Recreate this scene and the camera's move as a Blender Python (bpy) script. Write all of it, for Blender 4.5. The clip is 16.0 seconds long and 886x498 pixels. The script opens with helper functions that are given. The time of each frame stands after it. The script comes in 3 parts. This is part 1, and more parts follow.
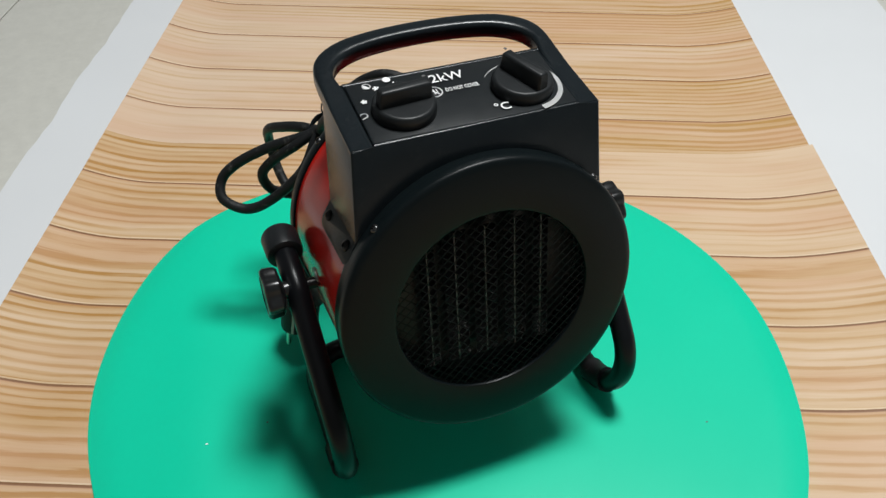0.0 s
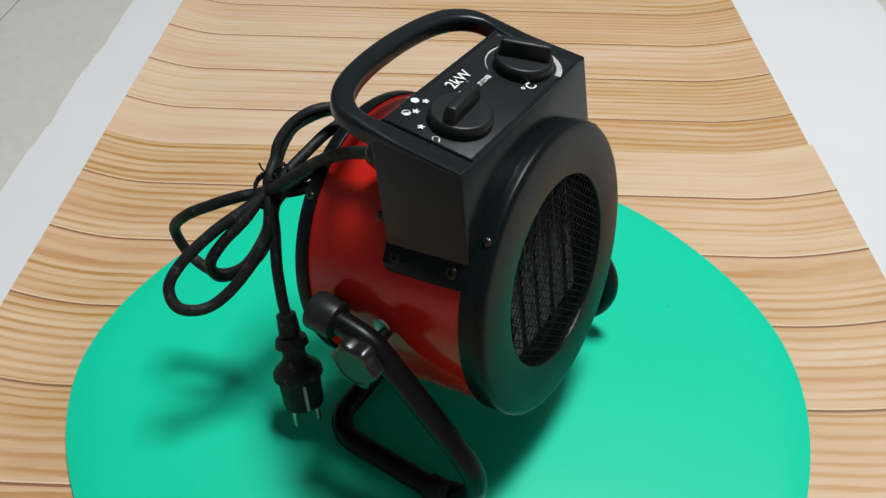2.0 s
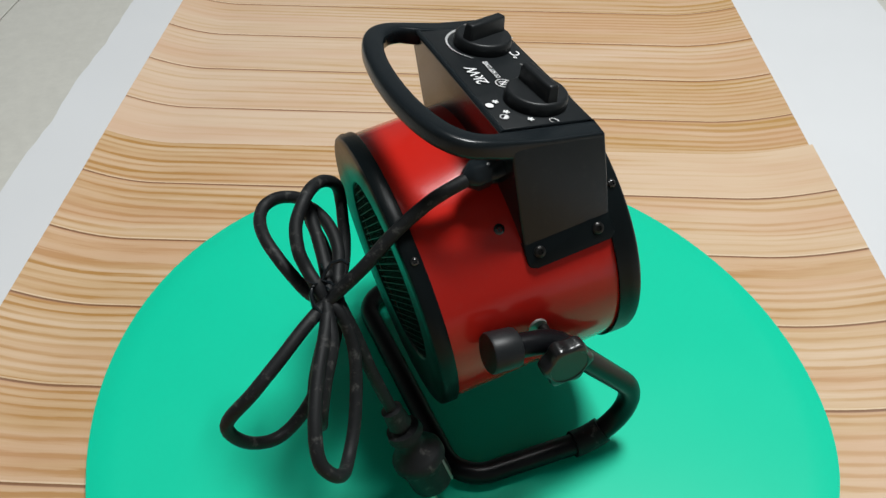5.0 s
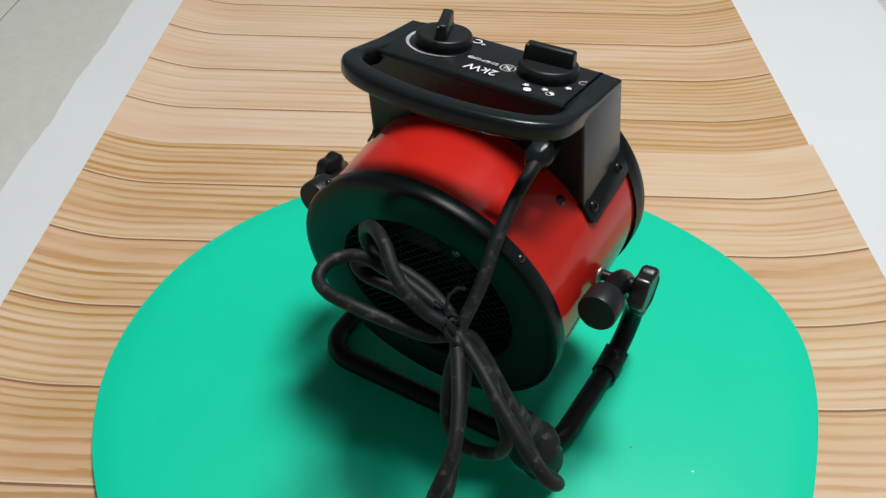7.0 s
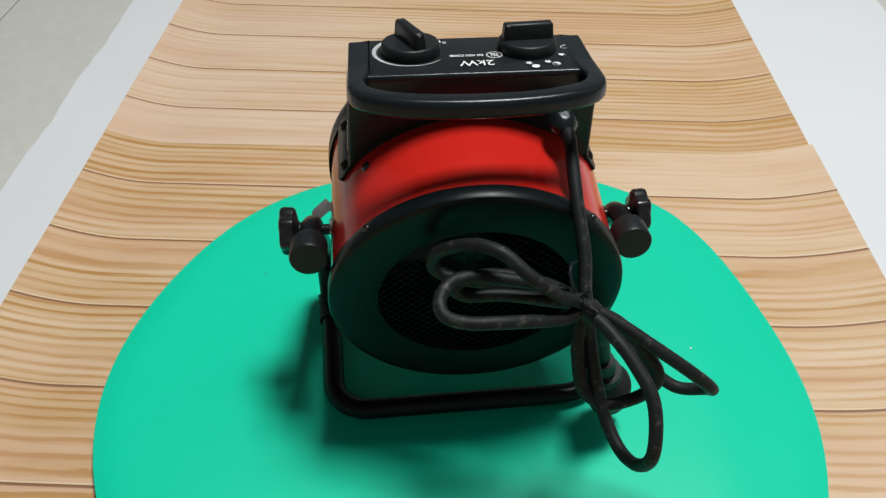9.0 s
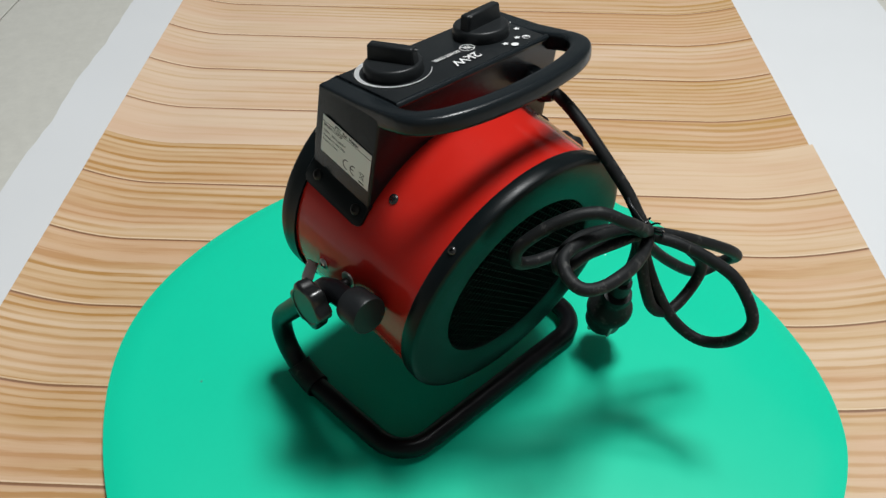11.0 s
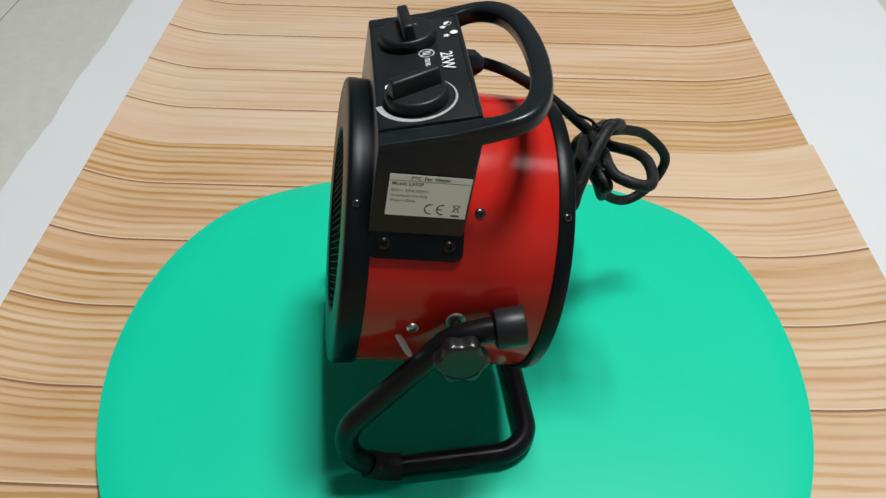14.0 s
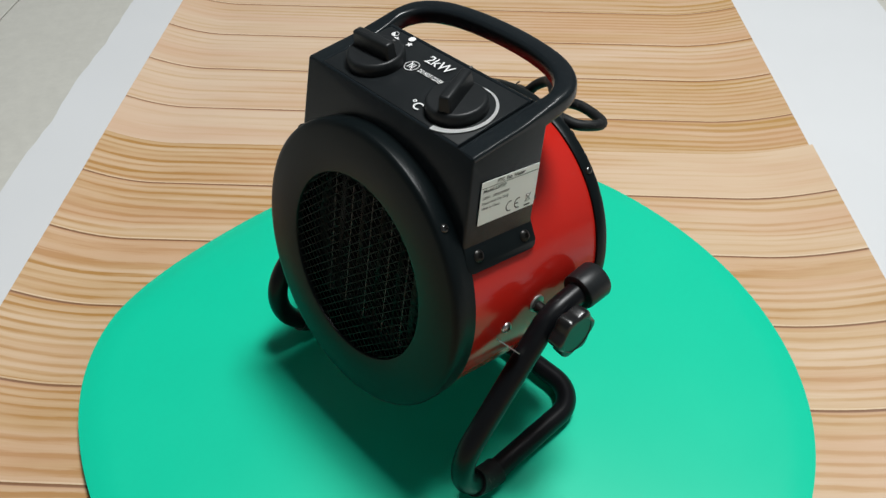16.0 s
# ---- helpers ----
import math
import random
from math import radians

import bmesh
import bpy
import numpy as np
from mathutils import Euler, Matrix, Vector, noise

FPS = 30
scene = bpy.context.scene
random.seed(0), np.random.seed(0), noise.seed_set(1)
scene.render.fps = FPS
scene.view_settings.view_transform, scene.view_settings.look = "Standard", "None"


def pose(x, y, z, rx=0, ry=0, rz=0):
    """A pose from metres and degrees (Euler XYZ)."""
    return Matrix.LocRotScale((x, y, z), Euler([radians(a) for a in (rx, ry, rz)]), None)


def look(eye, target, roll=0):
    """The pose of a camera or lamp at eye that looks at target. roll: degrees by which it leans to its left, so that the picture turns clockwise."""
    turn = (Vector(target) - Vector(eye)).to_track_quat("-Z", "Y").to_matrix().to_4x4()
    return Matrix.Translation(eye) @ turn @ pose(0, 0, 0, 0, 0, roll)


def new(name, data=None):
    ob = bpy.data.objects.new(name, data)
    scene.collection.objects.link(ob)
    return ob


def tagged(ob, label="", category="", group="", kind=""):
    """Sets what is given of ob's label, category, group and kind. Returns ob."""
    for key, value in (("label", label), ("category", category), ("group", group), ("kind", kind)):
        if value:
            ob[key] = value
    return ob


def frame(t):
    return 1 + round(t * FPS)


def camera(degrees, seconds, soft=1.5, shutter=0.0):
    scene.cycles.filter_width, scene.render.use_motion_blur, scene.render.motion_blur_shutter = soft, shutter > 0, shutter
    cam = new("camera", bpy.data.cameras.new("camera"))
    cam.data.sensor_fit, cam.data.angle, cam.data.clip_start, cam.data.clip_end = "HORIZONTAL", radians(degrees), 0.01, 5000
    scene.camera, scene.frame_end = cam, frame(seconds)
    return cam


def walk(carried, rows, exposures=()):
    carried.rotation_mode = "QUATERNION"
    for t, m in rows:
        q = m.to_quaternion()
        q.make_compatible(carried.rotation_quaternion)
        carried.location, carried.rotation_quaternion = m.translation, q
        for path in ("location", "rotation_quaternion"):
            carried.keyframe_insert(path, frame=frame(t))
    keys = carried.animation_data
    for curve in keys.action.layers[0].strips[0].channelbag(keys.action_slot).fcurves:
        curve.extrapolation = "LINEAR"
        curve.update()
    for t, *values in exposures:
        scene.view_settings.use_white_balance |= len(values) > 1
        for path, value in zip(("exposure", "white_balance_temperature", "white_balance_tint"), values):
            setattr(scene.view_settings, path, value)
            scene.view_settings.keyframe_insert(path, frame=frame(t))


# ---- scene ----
# The camera stands still on a low stand and looks down on a turntable.
EYE = (0.0, -0.48, 0.5526)
cam = camera(55.7, 16.0, soft=1.4)
AIM = (EYE[0] - 0.0151, EYE[1] + 0.7535, EYE[2] - 0.6572)
walk(cam, [(0.0, look(EYE, AIM, 0.53)), (16.0, look(EYE, AIM, 0.53))], exposures=[(0.0, 0.0, 6500, 10), (16.0, 0.0, 6500, 10)])

# ---- light ----
world = bpy.data.worlds.new("room_air")
world.use_nodes = True
scene.world = world
world.node_tree.nodes["Background"].inputs[0].default_value = (0.9, 0.95, 1.0, 1)
world.node_tree.nodes["Background"].inputs[1].default_value = 0.004


def area_lamp(name, eye, target, sx, sy, watts, color):
    data = bpy.data.lights.new(name, "AREA")
    data.shape, data.size, data.size_y, data.energy, data.color = "RECTANGLE", sx, sy, watts, color
    ob = new(name, data)
    ob.matrix_world = look(eye, target)
    return ob


area_lamp("ceiling_lamp", (0.475, 0.33, 2.90), (0.475, 0.33, 0.0), 0.66, 0.66, 97.0, (0.965, 0.99, 0.985))
# second lamp is added, weak and unseen; only the first is known from shadows
area_lamp("ceiling_lamp", (1.35, 0.45, 2.90), (1.35, 0.45, 0.0), 0.5, 0.5, 3, (0.97, 0.99, 0.99))

# ---- materials ----


def node(nt, kind, **values):
    n = nt.nodes.new(kind)
    for k, v in values.items():
        n.inputs[k.replace("_", " ")].default_value = v
    return n


def base_material(name, color, rough, metal=0.0, bump=0.0, scale=200.0, vary=0.15, coat=0.0, rough_vary=0.1, spec=0.5, stain=25.0, dust=0.0):
    """Paint, plastic or metal with grain and smudges at two scales."""
    m = bpy.data.materials.new(name)
    m.use_nodes = True
    nt = m.node_tree
    b = nt.nodes["Principled BSDF"]
    b.inputs["Metallic"].default_value = metal
    b.inputs["Coat Weight"].default_value = coat
    b.inputs["Coat Roughness"].default_value = 0.08
    b.inputs["Specular IOR Level"].default_value = spec
    co = nt.nodes.new("ShaderNodeTexCoord")
    fine = node(nt, "ShaderNodeTexNoise", Scale=scale, Detail=4.0)
    wide = node(nt, "ShaderNodeTexNoise", Scale=stain, Detail=5.0, Roughness=0.65)
    for n in (fine, wide):
        nt.links.new(co.outputs["Object"], n.inputs["Vector"])
    mix = nt.nodes.new("ShaderNodeMix")
    mix.data_type = "RGBA"
    mix.inputs[6].default_value = (*[c * (1 - vary) for c in color], 1)
    mix.inputs[7].default_value = (*[min(1, c * (1 + vary)) for c in color], 1)
    nt.links.new(wide.outputs["Fac"], mix.inputs[0])
    col = mix.outputs[2]
    if dust:
        spots = node(nt, "ShaderNodeTexNoise", Scale=130.0, Detail=6.0, Roughness=0.7)
        nt.links.new(co.outputs["Object"], spots.inputs["Vector"])
        cut = nt.nodes.new("ShaderNodeMapRange")
        cut.inputs[1].default_value, cut.inputs[2].default_value, cut.inputs[4].default_value = 0.56, 0.74, dust
        nt.links.new(spots.outputs["Fac"], cut.inputs[0])
        over = nt.nodes.new("ShaderNodeMix")
        over.data_type = "RGBA"
        over.inputs[7].default_value = (0.19, 0.185, 0.17, 1)
        nt.links.new(cut.outputs[0], over.inputs[0])
        nt.links.new(col, over.inputs[6])
        col = over.outputs[2]
    nt.links.new(col, b.inputs["Base Color"])
    rr = nt.nodes.new("ShaderNodeMapRange")
    rr.inputs[3].default_value, rr.inputs[4].default_value = max(0.02, rough - rough_vary), min(1, rough + rough_vary)
    nt.links.new(wide.outputs["Fac"], rr.inputs[0])
    nt.links.new(rr.outputs[0], b.inputs["Roughness"])
    if bump:
        bp = nt.nodes.new("ShaderNodeBump")
        bp.inputs["Strength"].default_value, bp.inputs["Distance"].default_value = bump, 0.0005
        nt.links.new(fine.outputs["Fac"], bp.inputs["Height"])
        nt.links.new(bp.outputs[0], b.inputs["Normal"])
    return m


KNOB = base_material("black_knob_plastic", (0.0115, 0.0132, 0.0145), 0.40, bump=0.1, scale=1500, spec=0.28, dust=0.03)
BLACK = base_material("black_plastic", (0.0094, 0.0128, 0.0152), 0.24, bump=0.14, scale=1800, spec=0.26, rough_vary=0.05, dust=0.03)
GLOSS = base_material("black_gloss_plastic", (0.008, 0.0085, 0.009), 0.29, bump=0.05, scale=900, spec=0.5, rough_vary=0.05, dust=0.03)
PANEL = base_material("black_panel_foil", (0.0108, 0.0130, 0.0145), 0.34, bump=0.05, scale=2500, spec=0.28)
COATED = base_material("black_powder_coat", (0.0040, 0.0066, 0.0075), 0.34, bump=0.12, scale=2400, spec=0.15)
TUBE = base_material("black_painted_tube", (0.0045, 0.0050, 0.0062), 0.33, bump=0.08, scale=1500, spec=0.21)
RUBBER = base_material("black_rubber", (0.0085, 0.0095, 0.0103), 0.56, bump=0.25, scale=1500, vary=0.3, spec=0.26, dust=0.42)
RED = base_material("red_gloss_paint", (0.50, 0.017, 0.011), 0.155, bump=0.03, scale=900, vary=0.06, rough_vary=0.04, spec=0.30, dust=0.035)
STEEL = base_material("zinc_screw", (0.5, 0.5, 0.49), 0.28, metal=1.0, bump=0.05)
DARKSTEEL = base_material("black_screw", (0.07, 0.07, 0.07), 0.26, metal=0.8, bump=0.05)
BLACKSCREW = base_material("black_oxide_screw", (0.022, 0.021, 0.020), 0.34, metal=0.7, bump=0.05)
WIRE = base_material("dark_grille_wire", (0.0035, 0.0042, 0.0046), 0.55, spec=0.10)
ALU = base_material("aluminium_fin", (0.135, 0.135, 0.133), 0.5, metal=0.6)
DULLSTEEL = base_material("dull_zinc_plate", (0.34, 0.34, 0.325), 0.48, metal=0.85, bump=0.08)
BRASS = base_material("plug_pin_nickel", (0.6, 0.57, 0.5), 0.3, metal=1.0)
INK = base_material("white_print", (0.78, 0.78, 0.78), 0.5, vary=0.05)
STICKER = base_material("label_paper", (0.90, 0.91, 0.89), 0.40, vary=0.05)
INKDARK = base_material("label_ink", (0.03, 0.03, 0.03), 0.6)
INKGREY = base_material("label_ink_pale", (0.10, 0.10, 0.10), 0.6)
GREEN = base_material("green_card", (0.0015, 0.575, 0.350), 0.34, bump=0.05, scale=700, vary=0.04, rough_vary=0.04, stain=6.0, spec=0.50)
WHITE = base_material("white_backing_paper", (0.64, 0.65, 0.665), 0.6, bump=0.05, scale=300, vary=0.03, stain=4.0)
TILE = base_material("beige_floor_tile", (0.54, 0.53, 0.485), 0.32, bump=0.03, scale=90, vary=0.13, stain=75.0)
GROUT = base_material("dark_grout", (0.16, 0.15, 0.13), 0.85, bump=0.2, scale=400)
WALL = base_material("wall_paint", (0.22, 0.23, 0.235), 0.8, bump=0.05, scale=150, vary=0.03, stain=2.0)
BASEGREY = base_material("turntable_plastic", (0.55, 0.55, 0.55), 0.5)


def wood_print(name, pitch, phase, tones, dark, boards, pink=(0.56, 0.325, 0.20)):
    """Printed pine boards that run along x: a dark joint line every pitch, grain, and a tone for each board."""
    m = bpy.data.materials.new(name)
    m.use_nodes = True
    nt = m.node_tree
    b = nt.nodes["Principled BSDF"]
    b.inputs["Roughness"].default_value = 0.5
    L = nt.links.new

    def math_(op, a, c=None):
        n = nt.nodes.new("ShaderNodeMath")
        n.operation = op
        for i, v in enumerate((a, c)):
            if v is None:
                continue
            if isinstance(v, (int, float)):
                n.inputs[i].default_value = v
            else:
                L(v, n.inputs[i])
        return n.outputs[0]

    uv = nt.nodes.new("ShaderNodeUVMap")
    sep = nt.nodes.new("ShaderNodeSeparateXYZ")
    L(uv.outputs[0], sep.inputs[0])
    x, y = sep.outputs[0], sep.outputs[1]
    board = math_("DIVIDE", math_("SUBTRACT", y, phase), pitch)
    idx = math_("FLOOR", board)
    frac = math_("FRACT", board)
    seed = nt.nodes.new("ShaderNodeTexWhiteNoise")
    seed.noise_dimensions = "1D"
    L(math_("ADD", idx, 7.3), seed.inputs["W"])

    def stretched(sx, sy, detail, rough=0.6, dist=0.0):
        c = nt.nodes.new("ShaderNodeCombineXYZ")
        L(math_("ADD", math_("MULTIPLY", x, sx), math_("MULTIPLY", seed.outputs["Value"], 37.0)), c.inputs[0])
        L(math_("MULTIPLY", y, sy), c.inputs[1])
        L(math_("MULTIPLY", idx, 3.7), c.inputs[2])
        n = node(nt, "ShaderNodeTexNoise", Scale=1.0, Detail=detail, Roughness=rough, Distortion=dist)
        L(c.outputs[0], n.inputs["Vector"])
        return n.outputs["Fac"]

    # growth rings: irregular bands along the board, strong in some boards and faint in others
    def sharpen(v, lo, hi):
        n = nt.nodes.new("ShaderNodeMapRange")
        n.interpolation_type = "SMOOTHSTEP"
        n.inputs[1].default_value, n.inputs[2].default_value = lo, hi
        L(v, n.inputs[0])
        return n.outputs[0]

    # each ring: a slow rise to ochre and a quick fall, bent by slow drift and frayed by short fibres
    drift = math_("MULTIPLY", math_("SUBTRACT", stretched(0.8, 11.0, 2.0, 0.5), 0.5), 5.0)
    fray = math_("MULTIPLY", math_("SUBTRACT", stretched(20.0, 300.0, 4.0, 0.6), 0.5), 0.55)
    count = math_("ADD", math_("MULTIPLY", seed.outputs["Value"], 30.0), 66.0)
    phase_ = math_("ADD", math_("ADD", math_("MULTIPLY", y, count), drift), fray)
    saw = math_("FRACT", phase_)
    rise, fall = sharpen(saw, 0.0, 0.66), sharpen(saw, 1.0, 0.62)
    bands = math_("MULTIPLY", rise, fall)
    bands = math_("ADD", math_("MULTIPLY", bands, 0.3), math_("MULTIPLY", sharpen(bands, 0.36, 0.94), 0.7))
    # how strong the grain is in each board, at its west and its east end
    first = min(boards)
    pick = nt.nodes.new("ShaderNodeValToRGB")
    pick.color_ramp.interpolation = "CONSTANT"
    for k in range(len(boards)):
        e = pick.color_ramp.elements[0] if k == 0 else pick.color_ramp.elements.new(k / len(boards))
        e.color = (*boards[first + k], 0, 1)
    pick.color_ramp.elements.remove(pick.color_ramp.elements[-1])
    L(math_("DIVIDE", math_("ADD", idx, 0.5 - first), float(len(boards))), pick.inputs[0])
    ends = nt.nodes.new("ShaderNodeSeparateColor")
    L(pick.outputs[0], ends.inputs[0])
    across = sharpen(math_("ADD", x, math_("MULTIPLY", math_("SUBTRACT", stretched(3.0, 8.0, 2.0), 0.5), 0.5)), -0.36, 0.36)
    level = math_("ADD", math_("MULTIPLY", ends.outputs[0], math_("SUBTRACT", 1.0, across)), math_("MULTIPLY", ends.outputs[1], across))
    strength = math_("ADD", math_("MULTIPLY", level, 1.0), 0.02)
    zone = sharpen(stretched(0.6, 12.0, 2.0), 0.36, 0.66)
    gate = sharpen(stretched(3.4, 46.0, 3.0, 0.55, 0.2), 0.38, 0.62)
    broad = sharpen(stretched(1.8, 44.0, 4.0, 0.62), 0.32, 0.72)
    blush = stretched(6.0, 30.0, 4.0)
    fibre = stretched(16.0, 700.0, 3.0)
    tone = math_("MULTIPLY", math_("MULTIPLY", bands, math_("MULTIPLY", math_("ADD", math_("MULTIPLY", gate, 0.62), math_("MULTIPLY", level, 0.42)), math_("ADD", math_("MULTIPLY", zone, 0.8), 0.35))), strength)
    tone = math_("ADD", tone, math_("MULTIPLY", math_("MULTIPLY", broad, math_("ADD", math_("MULTIPLY", level, 0.6), 0.25)), 0.42))
    tone = math_("ADD", tone, math_("MULTIPLY", math_("SUBTRACT", blush, 0.40), 0.30))
    tone = math_("ADD", tone, math_("MULTIPLY", math_("SUBTRACT", fibre, 0.5), 0.22))
    tone = math_("ADD", tone, math_("MULTIPLY", math_("MULTIPLY", sharpen(bands, 0.55, 1.0), math_("MULTIPLY", gate, level)), 0.24))
    tone = math_("ADD", tone, math_("MULTIPLY", math_("SUBTRACT", level, 0.55), 0.28))
    ramp = nt.nodes.new("ShaderNodeValToRGB")
    cr = ramp.color_ramp
    cr.elements[0].position, cr.elements[0].color = 0.0, (*tones[0], 1)
    cr.elements[1].position, cr.elements[1].color = 0.85, (*tones[2], 1)
    e = cr.elements.new(0.35)
    e.color = (*tones[1], 1)
    L(tone, ramp.inputs[0])
    # pink heartwood flushes
    flush = nt.nodes.new("ShaderNodeMix")
    flush.data_type = "RGBA"
    L(math_("MULTIPLY", sharpen(stretched(2.2, 16.0, 3.0, 0.6), 0.40, 0.70), 0.48), flush.inputs[0])
    L(ramp.outputs[0], flush.inputs[6])
    flush.inputs[7].default_value = (*pink, 1)
    # joint: a thin dark line with a soft brown side
    wob = math_("MULTIPLY", math_("SUBTRACT", stretched(9.0, 2.0, 2.0), 0.5), 0.02)
    d = math_("ADD", frac, wob)
    soft_side = nt.nodes.new("ShaderNodeMapRange")
    soft_side.inputs[1].default_value, soft_side.inputs[2].default_value = 0.935, 0.985
    L(d, soft_side.inputs[0])
    line = nt.nodes.new("ShaderNodeMapRange")
    line.inputs[1].default_value, line.inputs[2].default_value = 0.968, 0.980
    L(d, line.inputs[0])
    lit = nt.nodes.new("ShaderNodeMapRange")
    lit.inputs[1].default_value, lit.inputs[2].default_value = 0.022, 0.012
    L(d, lit.inputs[0])

    def blend(fac, a, col, amount):
        n = nt.nodes.new("ShaderNodeMix")
        n.data_type = "RGBA"
        L(math_("MULTIPLY", fac, amount), n.inputs[0])
        L(a, n.inputs[6])
        n.inputs[7].default_value = (*col, 1)
        return n.outputs[2]

    c = blend(soft_side.outputs[0], flush.outputs[2], (0.42, 0.17, 0.06), 0.6)
    c = blend(line.outputs[0], c, (0.14, 0.062, 0.028), dark)
    c = blend(lit.outputs[0], c, (0.80, 0.66, 0.48), 0.45)
    L(c, b.inputs["Base Color"])
    return m


# far boards' east ends: strong printed grain, set darker still to offset the lamp
PINE_FAR = wood_print("printed_pine_far", 0.0995, 0.0, ((0.642, 0.484, 0.352), (0.545, 0.364, 0.203), (0.436, 0.246, 0.076)), 0.62, {-1: (0.15, 1.05), 0: (0.30, 0.95), 1: (0.30, 0.62), 2: (0.35, 0.85), 3: (0.40, 0.95), 4: (0.4, 0.8), 5: (0.4, 0.6)})
PINE_NEAR = wood_print("printed_pine_near", 0.0970, 0.0, ((0.640, 0.478, 0.330), (0.536, 0.350, 0.184), (0.402, 0.206, 0.055)), 0.76, {-7: (0.6, 0.5), -6: (0.75, 0.5), -5: (0.78, 0.48), -4: (0.82, 0.48), -3: (0.82, 0.55), -2: (0.74, 0.52), -1: (0.86, 0.42), 0: (0.95, 0.22)})

# ---- mesh helpers ----


def mesh_of(name, bm, material, smooth=True):
    bmesh.ops.recalc_face_normals(bm, faces=bm.faces[:])
    me = bpy.data.meshes.new(name)
    bm.to_mesh(me)
    bm.free()
    if smooth:
        me.polygons.foreach_set("use_smooth", [True] * len(me.polygons))
        me.set_sharp_from_angle(angle=radians(38))
    me.materials.append(material)
    return me


def part(name, bm, material, parent=None, label="", m=None, smooth=True):
    if m is not None:
        bm.transform(m)
    ob = new(name, mesh_of(name, bm, material, smooth))
    ob.parent = parent
    return tagged(ob, label)


def lathe(profile, segs=96, closed=True):
    """Turns (y, r) points about the y axis."""
    bm = bmesh.new()
    rows = [[bm.verts.new((r * math.cos(a), y, r * math.sin(a))) for a in (2 * math.pi * i / segs for i in range(segs))] for y, r in profile]
    n = len(rows)
    for j in range(n if closed else n - 1):
        a, b = rows[j], rows[(j + 1) % n]
        for i in range(segs):
            k = (i + 1) % segs
            bm.faces.new((a[i], a[k], b[k], b[i]))
    if not closed:
        for row in (rows[0], rows[-1]):
            bm.faces.new(row)
    return bm


def spline(points, steps=8, ring=False):
    """Catmull-Rom through the points."""
    p = [Vector(q) for q in points]
    n = len(p)
    out = []
    for i in range(n if ring else n - 1):
        if ring:
            a, b, c, d = (p[(i + k) % n] for k in (-1, 0, 1, 2))
        else:
            b, c = p[i], p[i + 1]
            a = p[i - 1] if i else b * 2 - c
            d = p[i + 2] if i + 2 < n else c * 2 - b
        for s in range(steps):
            t = s / steps
            out.append(0.5 * (2 * b + (c - a) * t + (2 * a - 5 * b + 4 * c - d) * t * t + (3 * b - a - 3 * c + d) * t ** 3))
    if not ring:
        out.append(p[-1])
    return out


def sweep(path, rx, ry=None, segs=14, up=None, ring=False):
    """A tube along a path; rx across, ry along the up side."""
    ry = ry or rx
    bm = bmesh.new()
    rows = []
    n = len(path)
    side = None
    for i, q in enumerate(path):
        a = path[i - 1] if (i or ring) else path[0]
        b = path[(i + 1) % n] if (i + 1 < n or ring) else path[-1]
        t = (b - a).normalized()
        if up is not None:
            s = t.cross(Vector(up)).normalized()
        elif side is None:
            s = t.orthogonal().normalized()
        else:
            s = (side - t * side.dot(t)).normalized()
        side = s
        u = s.cross(t)
        rows.append([bm.verts.new(q + s * rx * math.cos(f) + u * ry * math.sin(f)) for f in (2 * math.pi * k / segs for k in range(segs))])
    for j in range(n if ring else n - 1):
        a, b = rows[j], rows[(j + 1) % n]
        for i in range(segs):
            k = (i + 1) % segs
            bm.faces.new((a[i], a[k], b[k], b[i]))
    if not ring:
        bm.faces.new(rows[0])
        bm.faces.new(rows[-1])
    return bm


def box_bm(sx, sy, sz, bevel=0.0, segs=2):
    bm = bmesh.new()
    bmesh.ops.create_cube(bm, size=1.0, matrix=Matrix.Diagonal((sx, sy, sz, 1)))
    if bevel:
        bmesh.ops.bevel(bm, geom=bm.edges[:], offset=bevel, segments=segs, profile=0.5, affect="EDGES")
    return bm


def prism(outline, z0, z1, bevel=0.0):
    """An outline in x, y, raised from z0 to z1, with its upper rim bevelled."""
    bm = bmesh.new()
    low = [bm.verts.new((x, y, z0)) for x, y in outline]
    high = [bm.verts.new((x, y, z1)) for x, y in outline]
    n = len(low)
    bm.faces.new(low)
    top = bm.faces.new(high)
    for i in range(n):
        bm.faces.new((low[i], low[(i + 1) % n], high[(i + 1) % n], high[i]))
    if bevel:
        bmesh.ops.bevel(bm, geom=list(top.edges), offset=bevel, segments=2, profile=0.5, affect="EDGES")
    return bm


def axes(origin, x, z):
    """A matrix at origin with those x and z directions."""
    z = Vector(z).normalized()
    x = Vector(x)
    x = (x - z * x.dot(z)).normalized()
    y = z.cross(x)
    return Matrix.Translation(origin) @ Matrix((x, y, z)).transposed().to_4x4()


def lettering(text, height, m, material, parent, name="lettering", bold=0.0, stretch=1.0, align="CENTER"):
    cu = bpy.data.curves.new(name, "FONT")
    cu.body, cu.align_x, cu.align_y = text, align, "CENTER"
    cu.size, cu.extrude, cu.offset, cu.resolution_u = height * 1.4, 0.00006, bold, 3
    tmp = bpy.data.objects.new(name, cu)
    scene.collection.objects.link(tmp)
    me = bpy.data.meshes.new_from_object(tmp.evaluated_get(bpy.context.evaluated_depsgraph_get()))
    bpy.data.objects.remove(tmp)
    bpy.data.curves.remove(cu)
    me.transform(m @ Matrix.Diagonal((stretch, 1, 1, 1)))
    me.materials.clear()
    me.materials.append(material)
    ob = new(name, me)
    ob.parent = parent
    return ob


# ---- the setting ----


